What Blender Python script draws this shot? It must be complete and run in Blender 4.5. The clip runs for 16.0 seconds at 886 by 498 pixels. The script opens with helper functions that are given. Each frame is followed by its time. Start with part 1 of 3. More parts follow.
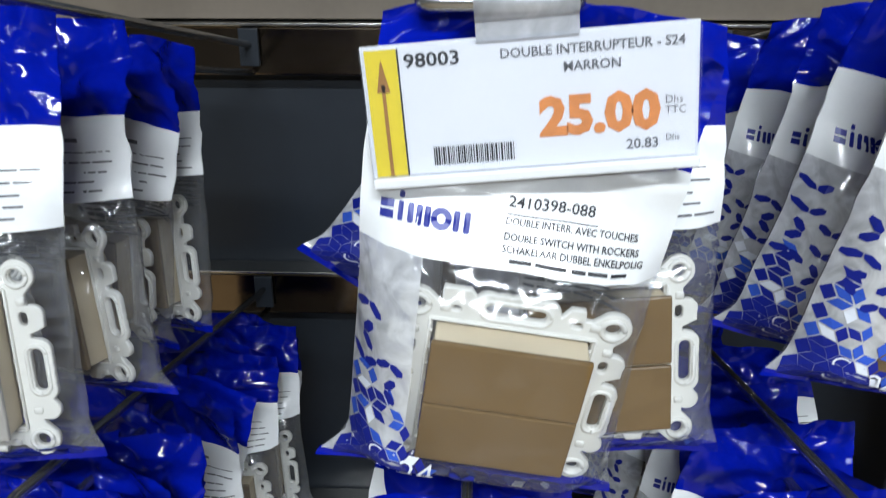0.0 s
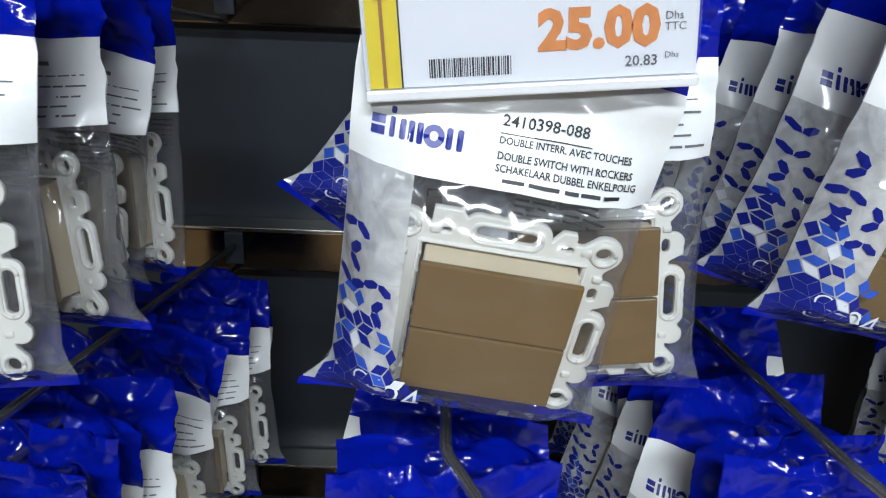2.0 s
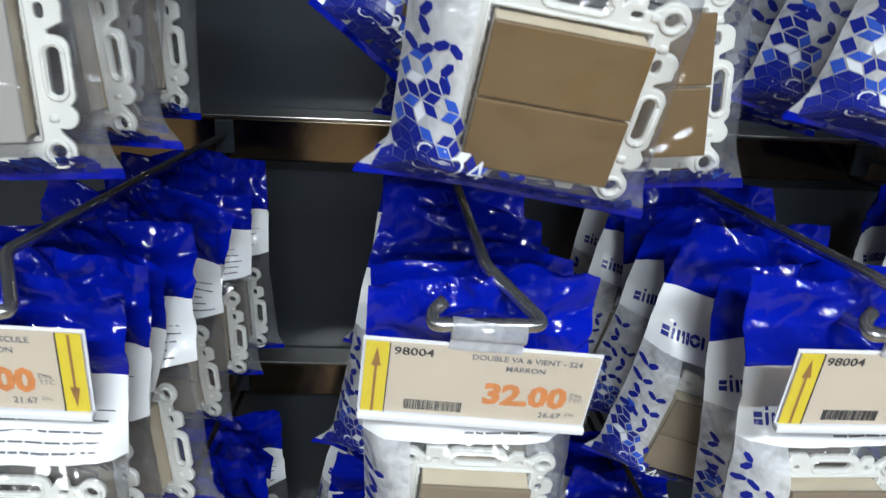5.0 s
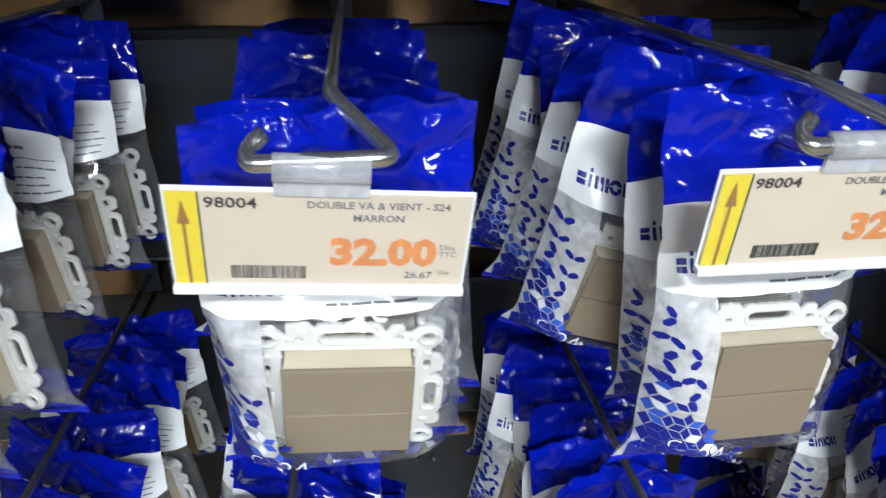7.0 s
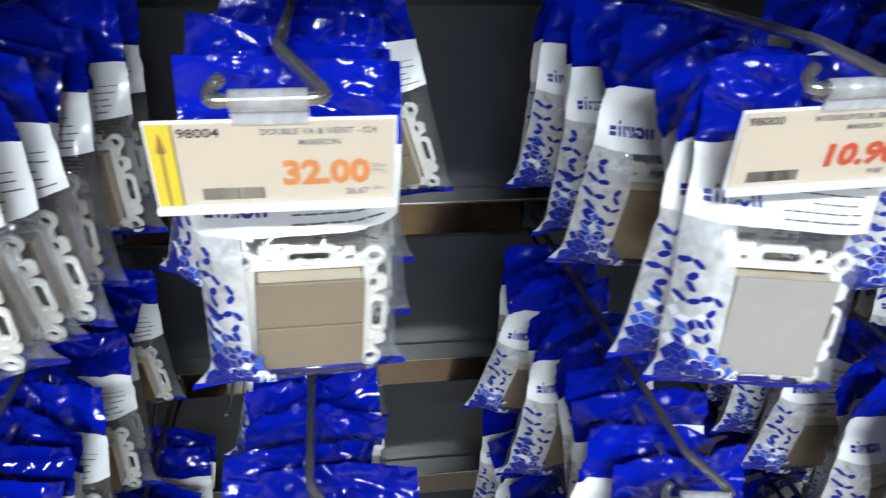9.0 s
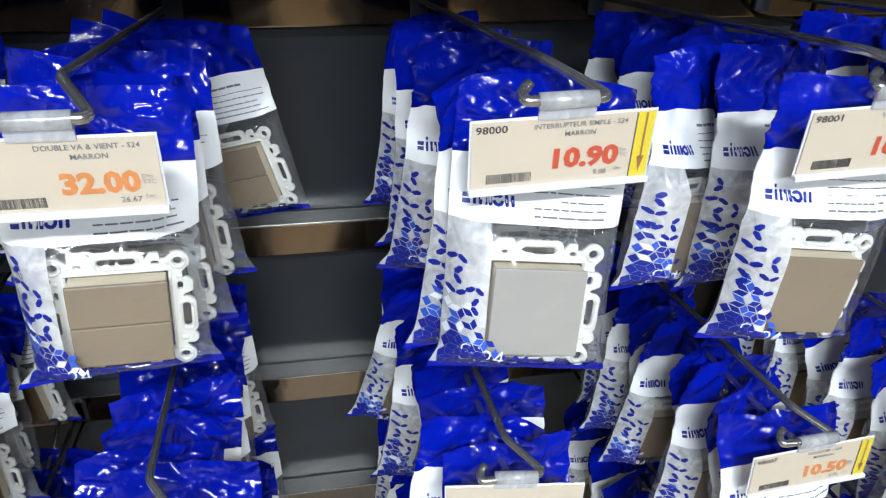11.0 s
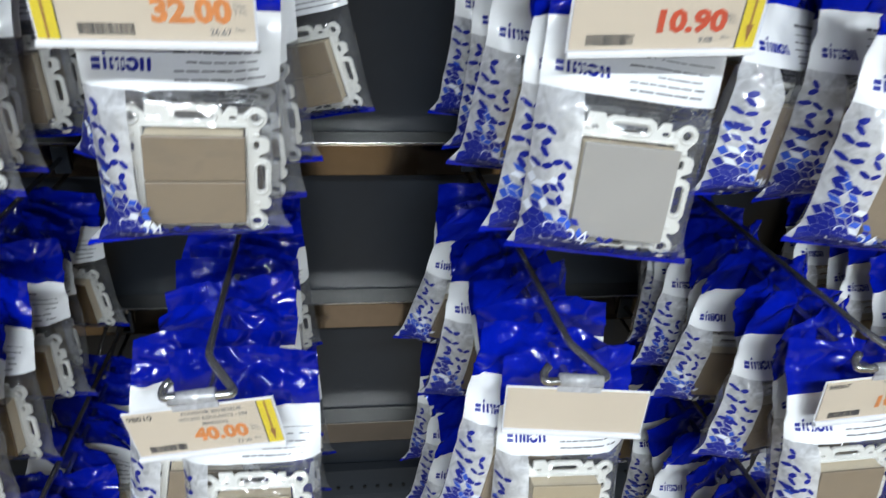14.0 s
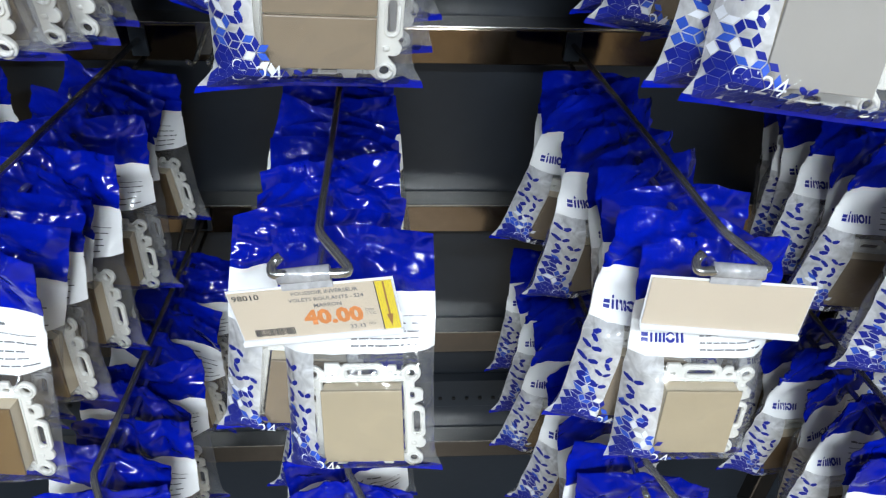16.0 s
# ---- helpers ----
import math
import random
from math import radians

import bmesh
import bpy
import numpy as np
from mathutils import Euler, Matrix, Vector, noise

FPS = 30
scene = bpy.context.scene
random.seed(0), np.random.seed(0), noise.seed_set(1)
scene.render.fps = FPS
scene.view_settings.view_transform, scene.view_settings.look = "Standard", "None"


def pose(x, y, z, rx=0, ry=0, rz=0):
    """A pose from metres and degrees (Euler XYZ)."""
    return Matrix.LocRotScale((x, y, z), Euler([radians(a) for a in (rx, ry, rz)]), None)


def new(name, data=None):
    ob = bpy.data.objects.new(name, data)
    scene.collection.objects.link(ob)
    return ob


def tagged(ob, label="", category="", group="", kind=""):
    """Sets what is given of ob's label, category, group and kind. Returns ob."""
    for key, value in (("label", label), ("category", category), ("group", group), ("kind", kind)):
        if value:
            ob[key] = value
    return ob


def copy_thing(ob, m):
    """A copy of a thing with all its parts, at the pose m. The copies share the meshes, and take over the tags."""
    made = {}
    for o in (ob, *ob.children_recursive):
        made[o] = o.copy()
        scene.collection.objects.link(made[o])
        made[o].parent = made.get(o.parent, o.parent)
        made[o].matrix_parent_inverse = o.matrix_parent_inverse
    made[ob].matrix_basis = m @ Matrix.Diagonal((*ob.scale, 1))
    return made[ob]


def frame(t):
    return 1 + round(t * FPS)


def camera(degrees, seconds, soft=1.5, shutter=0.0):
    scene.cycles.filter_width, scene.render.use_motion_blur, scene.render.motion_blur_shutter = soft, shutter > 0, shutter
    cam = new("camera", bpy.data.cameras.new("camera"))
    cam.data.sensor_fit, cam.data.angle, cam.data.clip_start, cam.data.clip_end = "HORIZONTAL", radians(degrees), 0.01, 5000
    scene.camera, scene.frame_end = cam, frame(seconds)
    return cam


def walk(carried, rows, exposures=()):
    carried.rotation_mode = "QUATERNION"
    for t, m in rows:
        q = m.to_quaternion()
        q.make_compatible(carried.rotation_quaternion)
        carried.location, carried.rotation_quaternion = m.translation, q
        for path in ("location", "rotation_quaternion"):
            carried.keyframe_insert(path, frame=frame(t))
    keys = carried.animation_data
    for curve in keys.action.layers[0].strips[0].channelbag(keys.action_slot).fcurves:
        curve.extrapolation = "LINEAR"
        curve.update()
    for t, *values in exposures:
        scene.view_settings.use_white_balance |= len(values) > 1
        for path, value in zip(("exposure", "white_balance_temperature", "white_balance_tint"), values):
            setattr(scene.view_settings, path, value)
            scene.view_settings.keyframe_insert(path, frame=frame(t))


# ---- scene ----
cam = camera(58.3, 16.0, soft=1.2, shutter=0.5)
METRES, EYE, TILT, LEAN, TURN = 0.67, 1.5, -20.5, 0.0, 2.5
ROWS = [
    (0.0, 0.0, 0.0, 0.0, 0.0, 0.0, -0.0),
    (0.5, -0.0046, 0.0131, -0.0205, -0.71, -0.83, -0.29),
    (1.0, -0.0062, 0.014, -0.0281, -1.28, -1.21, -0.77),
    (1.5, -0.0081, 0.0077, -0.0267, -1.87, -1.19, -1.04),
    (2.0, -0.0105, 0.0064, -0.0256, -2.45, -1.52, -1.17),
    (2.5, -0.013, 0.0083, -0.0257, -2.68, -1.63, -1.28),
    (3.0, -0.0167, 0.0044, -0.0259, -2.93, -1.83, -1.34),
    (3.5, -0.0394, -0.0027, -0.0283, -3.24, -2.08, -1.33),
    (4.0, -0.062, -0.0045, -0.0423, -3.81, -2.93, -1.16),
    (4.5, -0.0702, -0.0067, -0.0851, -4.69, -4.07, -1.14),
    (5.0, -0.0586, 0.0071, -0.1083, -5.54, -4.98, -1.14),
    (7.5, 0.0466, 0.0975, -0.1552, -8.82, -13.86, 2.36),
    (8.0, 0.0985, 0.0432, -0.1703, -9.02, -14.47, 2.2),
    (8.5, 0.1809, 0.0168, -0.1721, -9.48, -14.35, 1.84),
    (9.0, 0.2658, -0.0134, -0.1665, -10.18, -14.15, 1.62),
    (9.5, 0.3156, -0.046, -0.1624, -10.98, -13.16, 1.48),
    (10.0, 0.3457, -0.0752, -0.1605, -12.01, -12.36, 1.96),
    (12.5, 0.3931, -0.1174, -0.2069, -13.21, -12.12, 3.01),
    (13.0, 0.377, -0.1124, -0.22, -12.7, -12.33, 2.69),
    (13.5, 0.3562, -0.1061, -0.2293, -11.69, -12.71, 1.81),
    (14.0, 0.3397, -0.0949, -0.2567, -10.23, -13.8, 0.01),
    (14.5, 0.3124, -0.0749, -0.3154, -8.22, -15.0, -0.98),
    (15.0, 0.3037, -0.0332, -0.3346, -7.56, -17.24, -0.62),
    (15.5, 0.2869, -0.0242, -0.3299, -6.8, -17.95, -0.5),
    (16.0, 0.2807, -0.0156, -0.325, -6.52, -18.92, -0.23),
]
EXPOSURES = [(0.0, -0.28), (1.5, -0.42), (3.5, -0.46), (5.0, -0.22), (7.5, 0.08), (10.0, 0.1), (12.5, -0.02), (14.0, -0.22), (16.0, -0.03)]
walk(cam, [(t, pose(0, 0, EYE, TILT, LEAN, TURN) @ pose(METRES * x, METRES * y, METRES * z, 90 + pitch, roll, yaw)) for t, x, y, z, yaw, pitch, roll in ROWS], EXPOSURES)

# ---------------------------------------------------------------- light
world = bpy.data.worlds.new("world")
scene.world = world
world.use_nodes = True
world.node_tree.nodes["Background"].inputs[0].default_value = (0.55, 0.65, 0.8, 1)
world.node_tree.nodes["Background"].inputs[1].default_value = 0.006
LAMP_WATTS = 118
CEILING = 2.7


# ---------------------------------------------------------------- materials
def material(name, color, rough=0.5, metal=0.0, vary=0.12, scale=60.0, bump=0.0, bump_scale=200.0, coat=0.0, spread=0.0, ior=1.45, crumple=0.0, rough_spread=0.18):
    """A painted, moulded or metal surface: colour with grain at two scales, fine relief."""
    m = bpy.data.materials.new(name)
    m.use_nodes = True
    nt = m.node_tree
    n, link = nt.nodes, nt.links.new
    bsdf = n["Principled BSDF"]
    bsdf.inputs["Roughness"].default_value = rough
    bsdf.inputs["Metallic"].default_value = metal
    bsdf.inputs["IOR"].default_value = ior
    bsdf.inputs["Coat Weight"].default_value = coat
    bsdf.inputs["Coat Roughness"].default_value = 0.08
    tc = n.new("ShaderNodeTexCoord")
    big = n.new("ShaderNodeTexNoise")
    big.inputs["Scale"].default_value = scale
    big.inputs["Detail"].default_value = 6
    link(tc.outputs["Object"], big.inputs["Vector"])
    fine = n.new("ShaderNodeTexNoise")
    fine.inputs["Scale"].default_value = scale * 11
    fine.inputs["Detail"].default_value = 3
    link(tc.outputs["Object"], fine.inputs["Vector"])
    add = n.new("ShaderNodeMath")
    add.operation = "MULTIPLY_ADD"
    link(fine.outputs["Fac"], add.inputs[0])
    add.inputs[1].default_value = 0.4
    link(big.outputs["Fac"], add.inputs[2])
    ramp = n.new("ShaderNodeMapRange")
    ramp.inputs["From Min"].default_value = 0.35
    ramp.inputs["From Max"].default_value = 1.05
    ramp.inputs["To Min"].default_value = 1 - vary
    ramp.inputs["To Max"].default_value = 1 + vary
    link(add.outputs[0], ramp.inputs["Value"])
    value = ramp.outputs[0]
    if spread:
        info = n.new("ShaderNodeObjectInfo")
        rr = n.new("ShaderNodeMapRange")
        rr.inputs["To Min"].default_value = 1 - spread
        rr.inputs["To Max"].default_value = 1 + spread
        link(info.outputs["Random"], rr.inputs["Value"])
        mul = n.new("ShaderNodeMath")
        mul.operation = "MULTIPLY"
        link(value, mul.inputs[0])
        link(rr.outputs[0], mul.inputs[1])
        value = mul.outputs[0]
    mix = n.new("ShaderNodeVectorMath")
    mix.operation = "SCALE"
    mix.inputs[0].default_value = color
    link(value, mix.inputs["Scale"])
    link(mix.outputs[0], bsdf.inputs["Base Color"])
    rmap = n.new("ShaderNodeMapRange")
    rmap.inputs["To Min"].default_value = max(rough - rough_spread * 0.45, 0.02)
    rmap.inputs["To Max"].default_value = rough + rough_spread * 0.55
    link(big.outputs["Fac"], rmap.inputs["Value"])
    link(rmap.outputs[0], bsdf.inputs["Roughness"])
    if crumple:
        link(crumpled(nt, tc, crumple), bsdf.inputs["Normal"])
    elif bump:
        bn = n.new("ShaderNodeTexNoise")
        bn.inputs["Scale"].default_value = bump_scale
        bn.inputs["Detail"].default_value = 5
        link(tc.outputs["Object"], bn.inputs["Vector"])
        b = n.new("ShaderNodeBump")
        b.inputs["Strength"].default_value = 0.6
        b.inputs["Distance"].default_value = bump
        link(bn.outputs["Fac"], b.inputs["Height"])
        link(b.outputs[0], bsdf.inputs["Normal"])
    return m


def crumpled(nt, tc, depth, scale=42.0):
    """Soft folds crossed by thin sharp creases, as in film that has been squeezed."""
    n, link = nt.nodes, nt.links.new
    last = None
    for kind, size, share, bend in (("FBM", scale, 1.0, 0.5), ("RIDGED_MULTIFRACTAL", scale * 1.1, 0.16, 0.9)):
        fold = n.new("ShaderNodeTexNoise")
        fold.noise_type = kind
        fold.inputs["Scale"].default_value = size
        fold.inputs["Detail"].default_value = 0.4
        fold.inputs["Distortion"].default_value = bend
        link(tc.outputs["Object"], fold.inputs["Vector"])
        b = n.new("ShaderNodeBump")
        b.inputs["Strength"].default_value = 1.0
        b.inputs["Distance"].default_value = depth * share
        link(fold.outputs["Fac"], b.inputs["Height"])
        if last:
            link(last, b.inputs["Normal"])
        last = b.outputs[0]
    return last


def film(name, haze, haze_color=(0.85, 0.87, 0.9), gloss=1.0, tint=(0.97, 0.98, 1.0), crinkle=0.0045):
    """Thin plastic film: see-through, hazed by a share of white, shiny where it is creased."""
    m = bpy.data.materials.new(name)
    m.use_nodes = True
    nt = m.node_tree
    n, link = nt.nodes, nt.links.new
    n.remove(n["Principled BSDF"])
    out = n["Material Output"]
    tc = n.new("ShaderNodeTexCoord")
    noise_a = n.new("ShaderNodeTexNoise")
    noise_a.inputs["Scale"].default_value = 90
    noise_a.inputs["Detail"].default_value = 4
    noise_a.inputs["Distortion"].default_value = 1.2
    link(tc.outputs["Object"], noise_a.inputs["Vector"])
    normal = crumpled(nt, tc, crinkle, 60.0)
    clear = n.new("ShaderNodeBsdfTransparent")
    clear.inputs[0].default_value = (*tint, 1)
    white = n.new("ShaderNodeBsdfDiffuse")
    white.inputs[0].default_value = (*haze_color, 1)
    through_light = n.new("ShaderNodeBsdfTranslucent")
    through_light.inputs[0].default_value = (*haze_color, 1)
    milk = n.new("ShaderNodeMixShader")
    milk.inputs[0].default_value = 0.35
    link(white.outputs[0], milk.inputs[1])
    link(through_light.outputs[0], milk.inputs[2])
    body = n.new("ShaderNodeMixShader")
    hz = n.new("ShaderNodeMapRange")
    hz.inputs["From Min"].default_value = 0.3
    hz.inputs["From Max"].default_value = 0.7
    hz.inputs["To Min"].default_value = haze * 0.7
    hz.inputs["To Max"].default_value = min(haze * 1.3, 1)
    link(noise_a.outputs["Fac"], hz.inputs["Value"])
    link(hz.outputs[0], body.inputs[0])
    link(clear.outputs[0], body.inputs[1])
    link(milk.outputs[0], body.inputs[2])
    shiny = n.new("ShaderNodeBsdfGlossy")
    shiny.inputs["Roughness"].default_value = 0.09
    link(normal, shiny.inputs["Normal"])
    fr = n.new("ShaderNodeLayerWeight")
    fr.inputs["Blend"].default_value = 0.5
    link(normal, fr.inputs["Normal"])
    steep = n.new("ShaderNodeMath")
    steep.operation = "POWER"
    steep.inputs[1].default_value = 4.0
    link(fr.outputs["Facing"], steep.inputs[0])
    boost = n.new("ShaderNodeMapRange")
    boost.inputs["To Min"].default_value = 0.055 * gloss
    boost.inputs["To Max"].default_value = min(0.7 * gloss, 1.0)
    link(steep.outputs[0], boost.inputs["Value"])
    top = n.new("ShaderNodeMixShader")
    link(boost.outputs[0], top.inputs[0])
    link(body.outputs[0], top.inputs[1])
    link(shiny.outputs[0], top.inputs[2])
    link(top.outputs[0], out.inputs[0])
    return m


BLUE = material("blue_film", (0.001, 0.008, 0.30), 0.075, vary=0.25, scale=25, crumple=0.0135, ior=1.45, spread=0.18, rough_spread=0.02)
WHITE_FILM = material("white_film", (0.8, 0.81, 0.82), 0.3, vary=0.05, scale=30, bump=0.0008, bump_scale=60, coat=0.3)
CLEAR_FILM = film("clear_film", 0.03, gloss=1.0, crinkle=0.0036)
BACK_FILM = film("back_film", 0.24, (0.7, 0.7, 0.7), 0.8)
MARGIN_FILM = film("milky_film", 0.72, (0.86, 0.87, 0.9), 1.3)
INK = material("blue_ink", (0.007, 0.016, 0.24), 0.35, vary=0.15, scale=80)
INK_LIGHT = material("light_blue_ink", (0.03, 0.09, 0.50), 0.35, vary=0.25, scale=80)
INK_WHITE = material("white_ink", (0.75, 0.78, 0.85), 0.4, vary=0.05)
INK_BLACK = material("black_ink", (0.02, 0.02, 0.025), 0.5, vary=0.1)
INK_GREY = material("grey_ink", (0.14, 0.14, 0.15), 0.5, vary=0.2)
ABS_WHITE = material("white_abs", (0.74, 0.72, 0.66), 0.38, vary=0.06, scale=40, bump=0.0001, bump_scale=900)
ABS_CREAM = material("cream_abs", (0.66, 0.56, 0.40), 0.45, vary=0.08, scale=40)
BROWN = material("brown_rocker", (0.17, 0.10, 0.036), 0.32, vary=0.08, scale=30, bump=0.00006, bump_scale=1500, spread=0.06)
# Brown rocker again, with extra light and film haze put into its colour.
BROWN_LIT = material("brown_rocker_lit", (0.25, 0.19, 0.125), 0.32, vary=0.06, scale=30, bump=0.00006, bump_scale=1500, spread=0.06)
# Brightest lit copy of the brown, for packs tipped up to the lamps.
BROWN_BRIGHT_LIT = material("brown_rocker_bright_lit", (0.42, 0.34, 0.22), 0.34, vary=0.06, scale=30, bump=0.00006, bump_scale=1500)
# Rocker greyed in colour to stand for the film's reflection over it.
SHEEN_GREY_ROCKER = material("sheen_grey_rocker", (0.36, 0.335, 0.30), 0.34, vary=0.05, scale=30, bump=0.00006, bump_scale=1500)
STEEL = material("zinc_wire", (0.46, 0.46, 0.46), 0.2, 0.9, vary=0.1, scale=40, bump=0.00002, bump_scale=500)
PANEL = material("grey_panel", (0.022, 0.027, 0.035), 0.34, vary=0.16, scale=6, bump=0.0003, bump_scale=120)
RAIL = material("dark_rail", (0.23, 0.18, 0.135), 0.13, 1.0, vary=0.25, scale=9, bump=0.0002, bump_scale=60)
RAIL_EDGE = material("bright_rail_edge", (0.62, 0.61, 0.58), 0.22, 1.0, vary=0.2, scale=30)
BEIGE_STRIP = material("beige_strip", (0.17, 0.14, 0.11), 0.5, vary=0.15, scale=15)
HOLE = material("hole_dark", (0.012, 0.012, 0.012), 0.8)
PAPER_WHITE = material("white_paper", (0.82, 0.81, 0.82), 0.7, vary=0.02, scale=20)
PAPER_CREAM = material("cream_paper", (0.68, 0.56, 0.41), 0.7, vary=0.03, scale=20)
YELLOW = material("yellow_print", (0.82, 0.62, 0.02), 0.6, vary=0.06, scale=60)
ORANGE = material("orange_print", (0.74, 0.25, 0.06), 0.6, vary=0.18, scale=180)
RED = material("red_print", (0.62, 0.07, 0.02), 0.6, vary=0.12, scale=180)
BROWN_PRINT = material("brown_print", (0.36, 0.16, 0.03), 0.6, vary=0.1)
TAG_PLASTIC = film("tag_plastic", 0.02, gloss=0.5, crinkle=0.0001)
TAG_LIP = material("tag_lip", (0.78, 0.79, 0.82), 0.22, vary=0.05, scale=40, coat=0.5)
CLIP = film("clip_plastic", 0.6, (0.8, 0.81, 0.84), 2.2, crinkle=0.0002)
FLOOR = material("floor_tile", (0.22, 0.16, 0.09), 0.35, vary=0.15, scale=3)
WALL = material("shop_wall", (0.08, 0.08, 0.08), 0.7, vary=0.1, scale=2)
CEIL = material("ceiling_paint", (0.10, 0.10, 0.105), 0.8, vary=0.05, scale=2)
LAMP_BODY = material("lamp_body", (0.8, 0.8, 0.8), 0.4)


# ---------------------------------------------------------------- mesh helpers
def mesh_of(name, bm, mat, smooth=False):
    me = bpy.data.meshes.new(name)
    bm.to_mesh(me)
    bm.free()
    me.materials.append(mat)
    if smooth:
        me.polygons.foreach_set("use_smooth", [True] * len(me.polygons))
    return me


def part(name, bm, mat, parent, label="", smooth=False):
    ob = new(name, mesh_of(name, bm, mat, smooth) if isinstance(bm, bmesh.types.BMesh) else bm)
    ob.parent = parent
    if label:
        ob["label"] = label
    return ob


def add_box(bm, x0, x1, y0, y1, z0, z1, bevel=0.0, segments=2):
    made = bmesh.ops.create_cube(bm, size=1, matrix=Matrix.LocRotScale(((x0 + x1) / 2, (y0 + y1) / 2, (z0 + z1) / 2), None, (x1 - x0, y1 - y0, z1 - z0)))
    if bevel:
        vs = set(made["verts"])
        bmesh.ops.bevel(bm, geom=[e for e in bm.edges if e.verts[0] in vs and e.verts[1] in vs], offset=bevel, segments=segments, affect="EDGES", profile=0.5)
    return bm


def box(*a, **k):
    return add_box(bmesh.new(), *a, **k)


def fillet(points, radius, steps=5):
    """A polyline of 3D points with its inner corners rounded."""
    pts = [Vector(p) for p in points]
    out = [pts[0]]
    for a, b, c in zip(pts, pts[1:], pts[2:]):
        r = min(radius, (a - b).length * 0.45, (c - b).length * 0.45)
        p, q = b + (a - b).normalized() * r, b + (c - b).normalized() * r
        for i in range(steps + 1):
            s = i / steps
            out.append(p * (1 - s) ** 2 + b * 2 * s * (1 - s) + q * s**2)
    return out + [pts[-1]]


def tube(points, radius, sides=10):
    bm = bmesh.new()
    rings = []
    side = Vector((0.3, 0.2, 1)).normalized()
    for i, p in enumerate(points):
        d = (points[min(i + 1, len(points) - 1)] - points[max(i - 1, 0)]).normalized()
        side = (side - d * side.dot(d)).normalized()
        other = d.cross(side)
        rings.append([bm.verts.new(p + radius * (math.cos(a) * side + math.sin(a) * other)) for a in (2 * math.pi * k / sides for k in range(sides))])
    for r, s in zip(rings, rings[1:]):
        for k in range(sides):
            bm.faces.new((r[k], r[(k + 1) % sides], s[(k + 1) % sides], s[k]))
    bm.faces.new(rings[0][::-1])
    bm.faces.new(rings[-1])
    bmesh.ops.recalc_face_normals(bm, faces=bm.faces)
    return bm


def curve_mesh(name, outlines, thick, bevel, mat):
    """A flat plate with holes, from closed outlines in x and z, facing -y."""
    cu = bpy.data.curves.new(name, "CURVE")
    cu.dimensions, cu.fill_mode, cu.extrude, cu.bevel_depth, cu.bevel_resolution = "2D", "BOTH", thick / 2, bevel, 1
    for pts in outlines:
        sp = cu.splines.new("POLY")
        sp.points.add(len(pts) - 1)
        for q, (x, z) in zip(sp.points, pts):
            q.co = (x, z, 0, 1)
        sp.use_cyclic_u = True
    ob = bpy.data.objects.new(name, cu)
    scene.collection.objects.link(ob)
    me = bpy.data.meshes.new_from_object(ob.evaluated_get(bpy.context.evaluated_depsgraph_get()))
    bpy.data.objects.remove(ob)
    me.transform(Matrix.Rotation(math.pi / 2, 4, "X"))
    me.materials.clear()
    me.materials.append(mat)
    return me


def text_mesh(name, words, size, mat, bold=0.0, align="LEFT", width=0.0, spacing=1.0, at=(0, 0)):
    """Flat lettering in x and z, facing -y; width: squeezed or stretched to this width."""
    cu = bpy.data.curves.new(name, "FONT")
    cu.body, cu.size, cu.align_x, cu.offset, cu.space_character, cu.resolution_u = words, size, align, bold, spacing, 2
    ob = bpy.data.objects.new(name, cu)
    scene.collection.objects.link(ob)
    me = bpy.data.meshes.new_from_object(ob.evaluated_get(bpy.context.evaluated_depsgraph_get()))
    bpy.data.objects.remove(ob)
    if width and len(me.vertices):
        xs = [v.co.x for v in me.vertices]
        me.transform(Matrix.Diagonal((width / (max(xs) - min(xs)), 1, 1, 1)))
    me.transform(Matrix.Translation((at[0], 0, at[1])) @ Matrix.Rotation(math.pi / 2, 4, "X"))
    me.materials.clear()
    me.materials.append(mat)
    return me


def stadium(cx, cz, w, h, n=6):
    r = min(w, h) / 2
    pts = []
    for sx, sz, a0 in ((1, 1, 0), (-1, 1, 90), (-1, -1, 180), (1, -1, 270)):
        for i in range(n + 1):
            a = radians(a0 + 90 * i / n)
            pts.append((cx + sx * (w / 2 - r) + r * math.cos(a), cz + sz * (h / 2 - r) + r * math.sin(a)))
    return pts


def rounded(x0, x1, z0, z1, r, n=4):
    pts = []
    for cx, cz, a0 in ((x1 - r, z1 - r, 0), (x0 + r, z1 - r, 90), (x0 + r, z0 + r, 180), (x1 - r, z0 + r, 270)):
        for i in range(n + 1):
            a = radians(a0 + 90 * i / n)
            pts.append((cx + r * math.cos(a), cz + r * math.sin(a)))
    return pts


# ---------------------------------------------------------------- the shop round the rack
X0, X1 = -1.6, 2.0
BACK_Y = 0.68
RAIL_TOPS = (1.447, 1.232, 0.980, 0.766, 0.561, 0.33)
floor = tagged(part("floor", box(-4, 4, -5, 2.0, -0.1, 0), FLOOR, None), "beige polished shop floor", "floor", kind="structure")
for nm, b in (("wall_south", (-4, 4, -5.1, -5, 0, CEILING)), ("wall_west", (-4.1, -4, -5.1, 2.1, 0, CEILING)), ("wall_east", (4, 4.1, -5.1, 2.1, 0, CEILING)), ("wall_north", (-4, 4, 2.0, 2.1, 0, CEILING))):
    tagged(part(nm, box(*b), WALL, None), "plain painted shop wall", "wall", kind="structure")
tagged(part("ceiling", box(-4.1, 4.1, -5.1, 2.1, CEILING, CEILING + 0.1), CEIL, None), "plain grey shop ceiling", "ceiling", kind="structure")


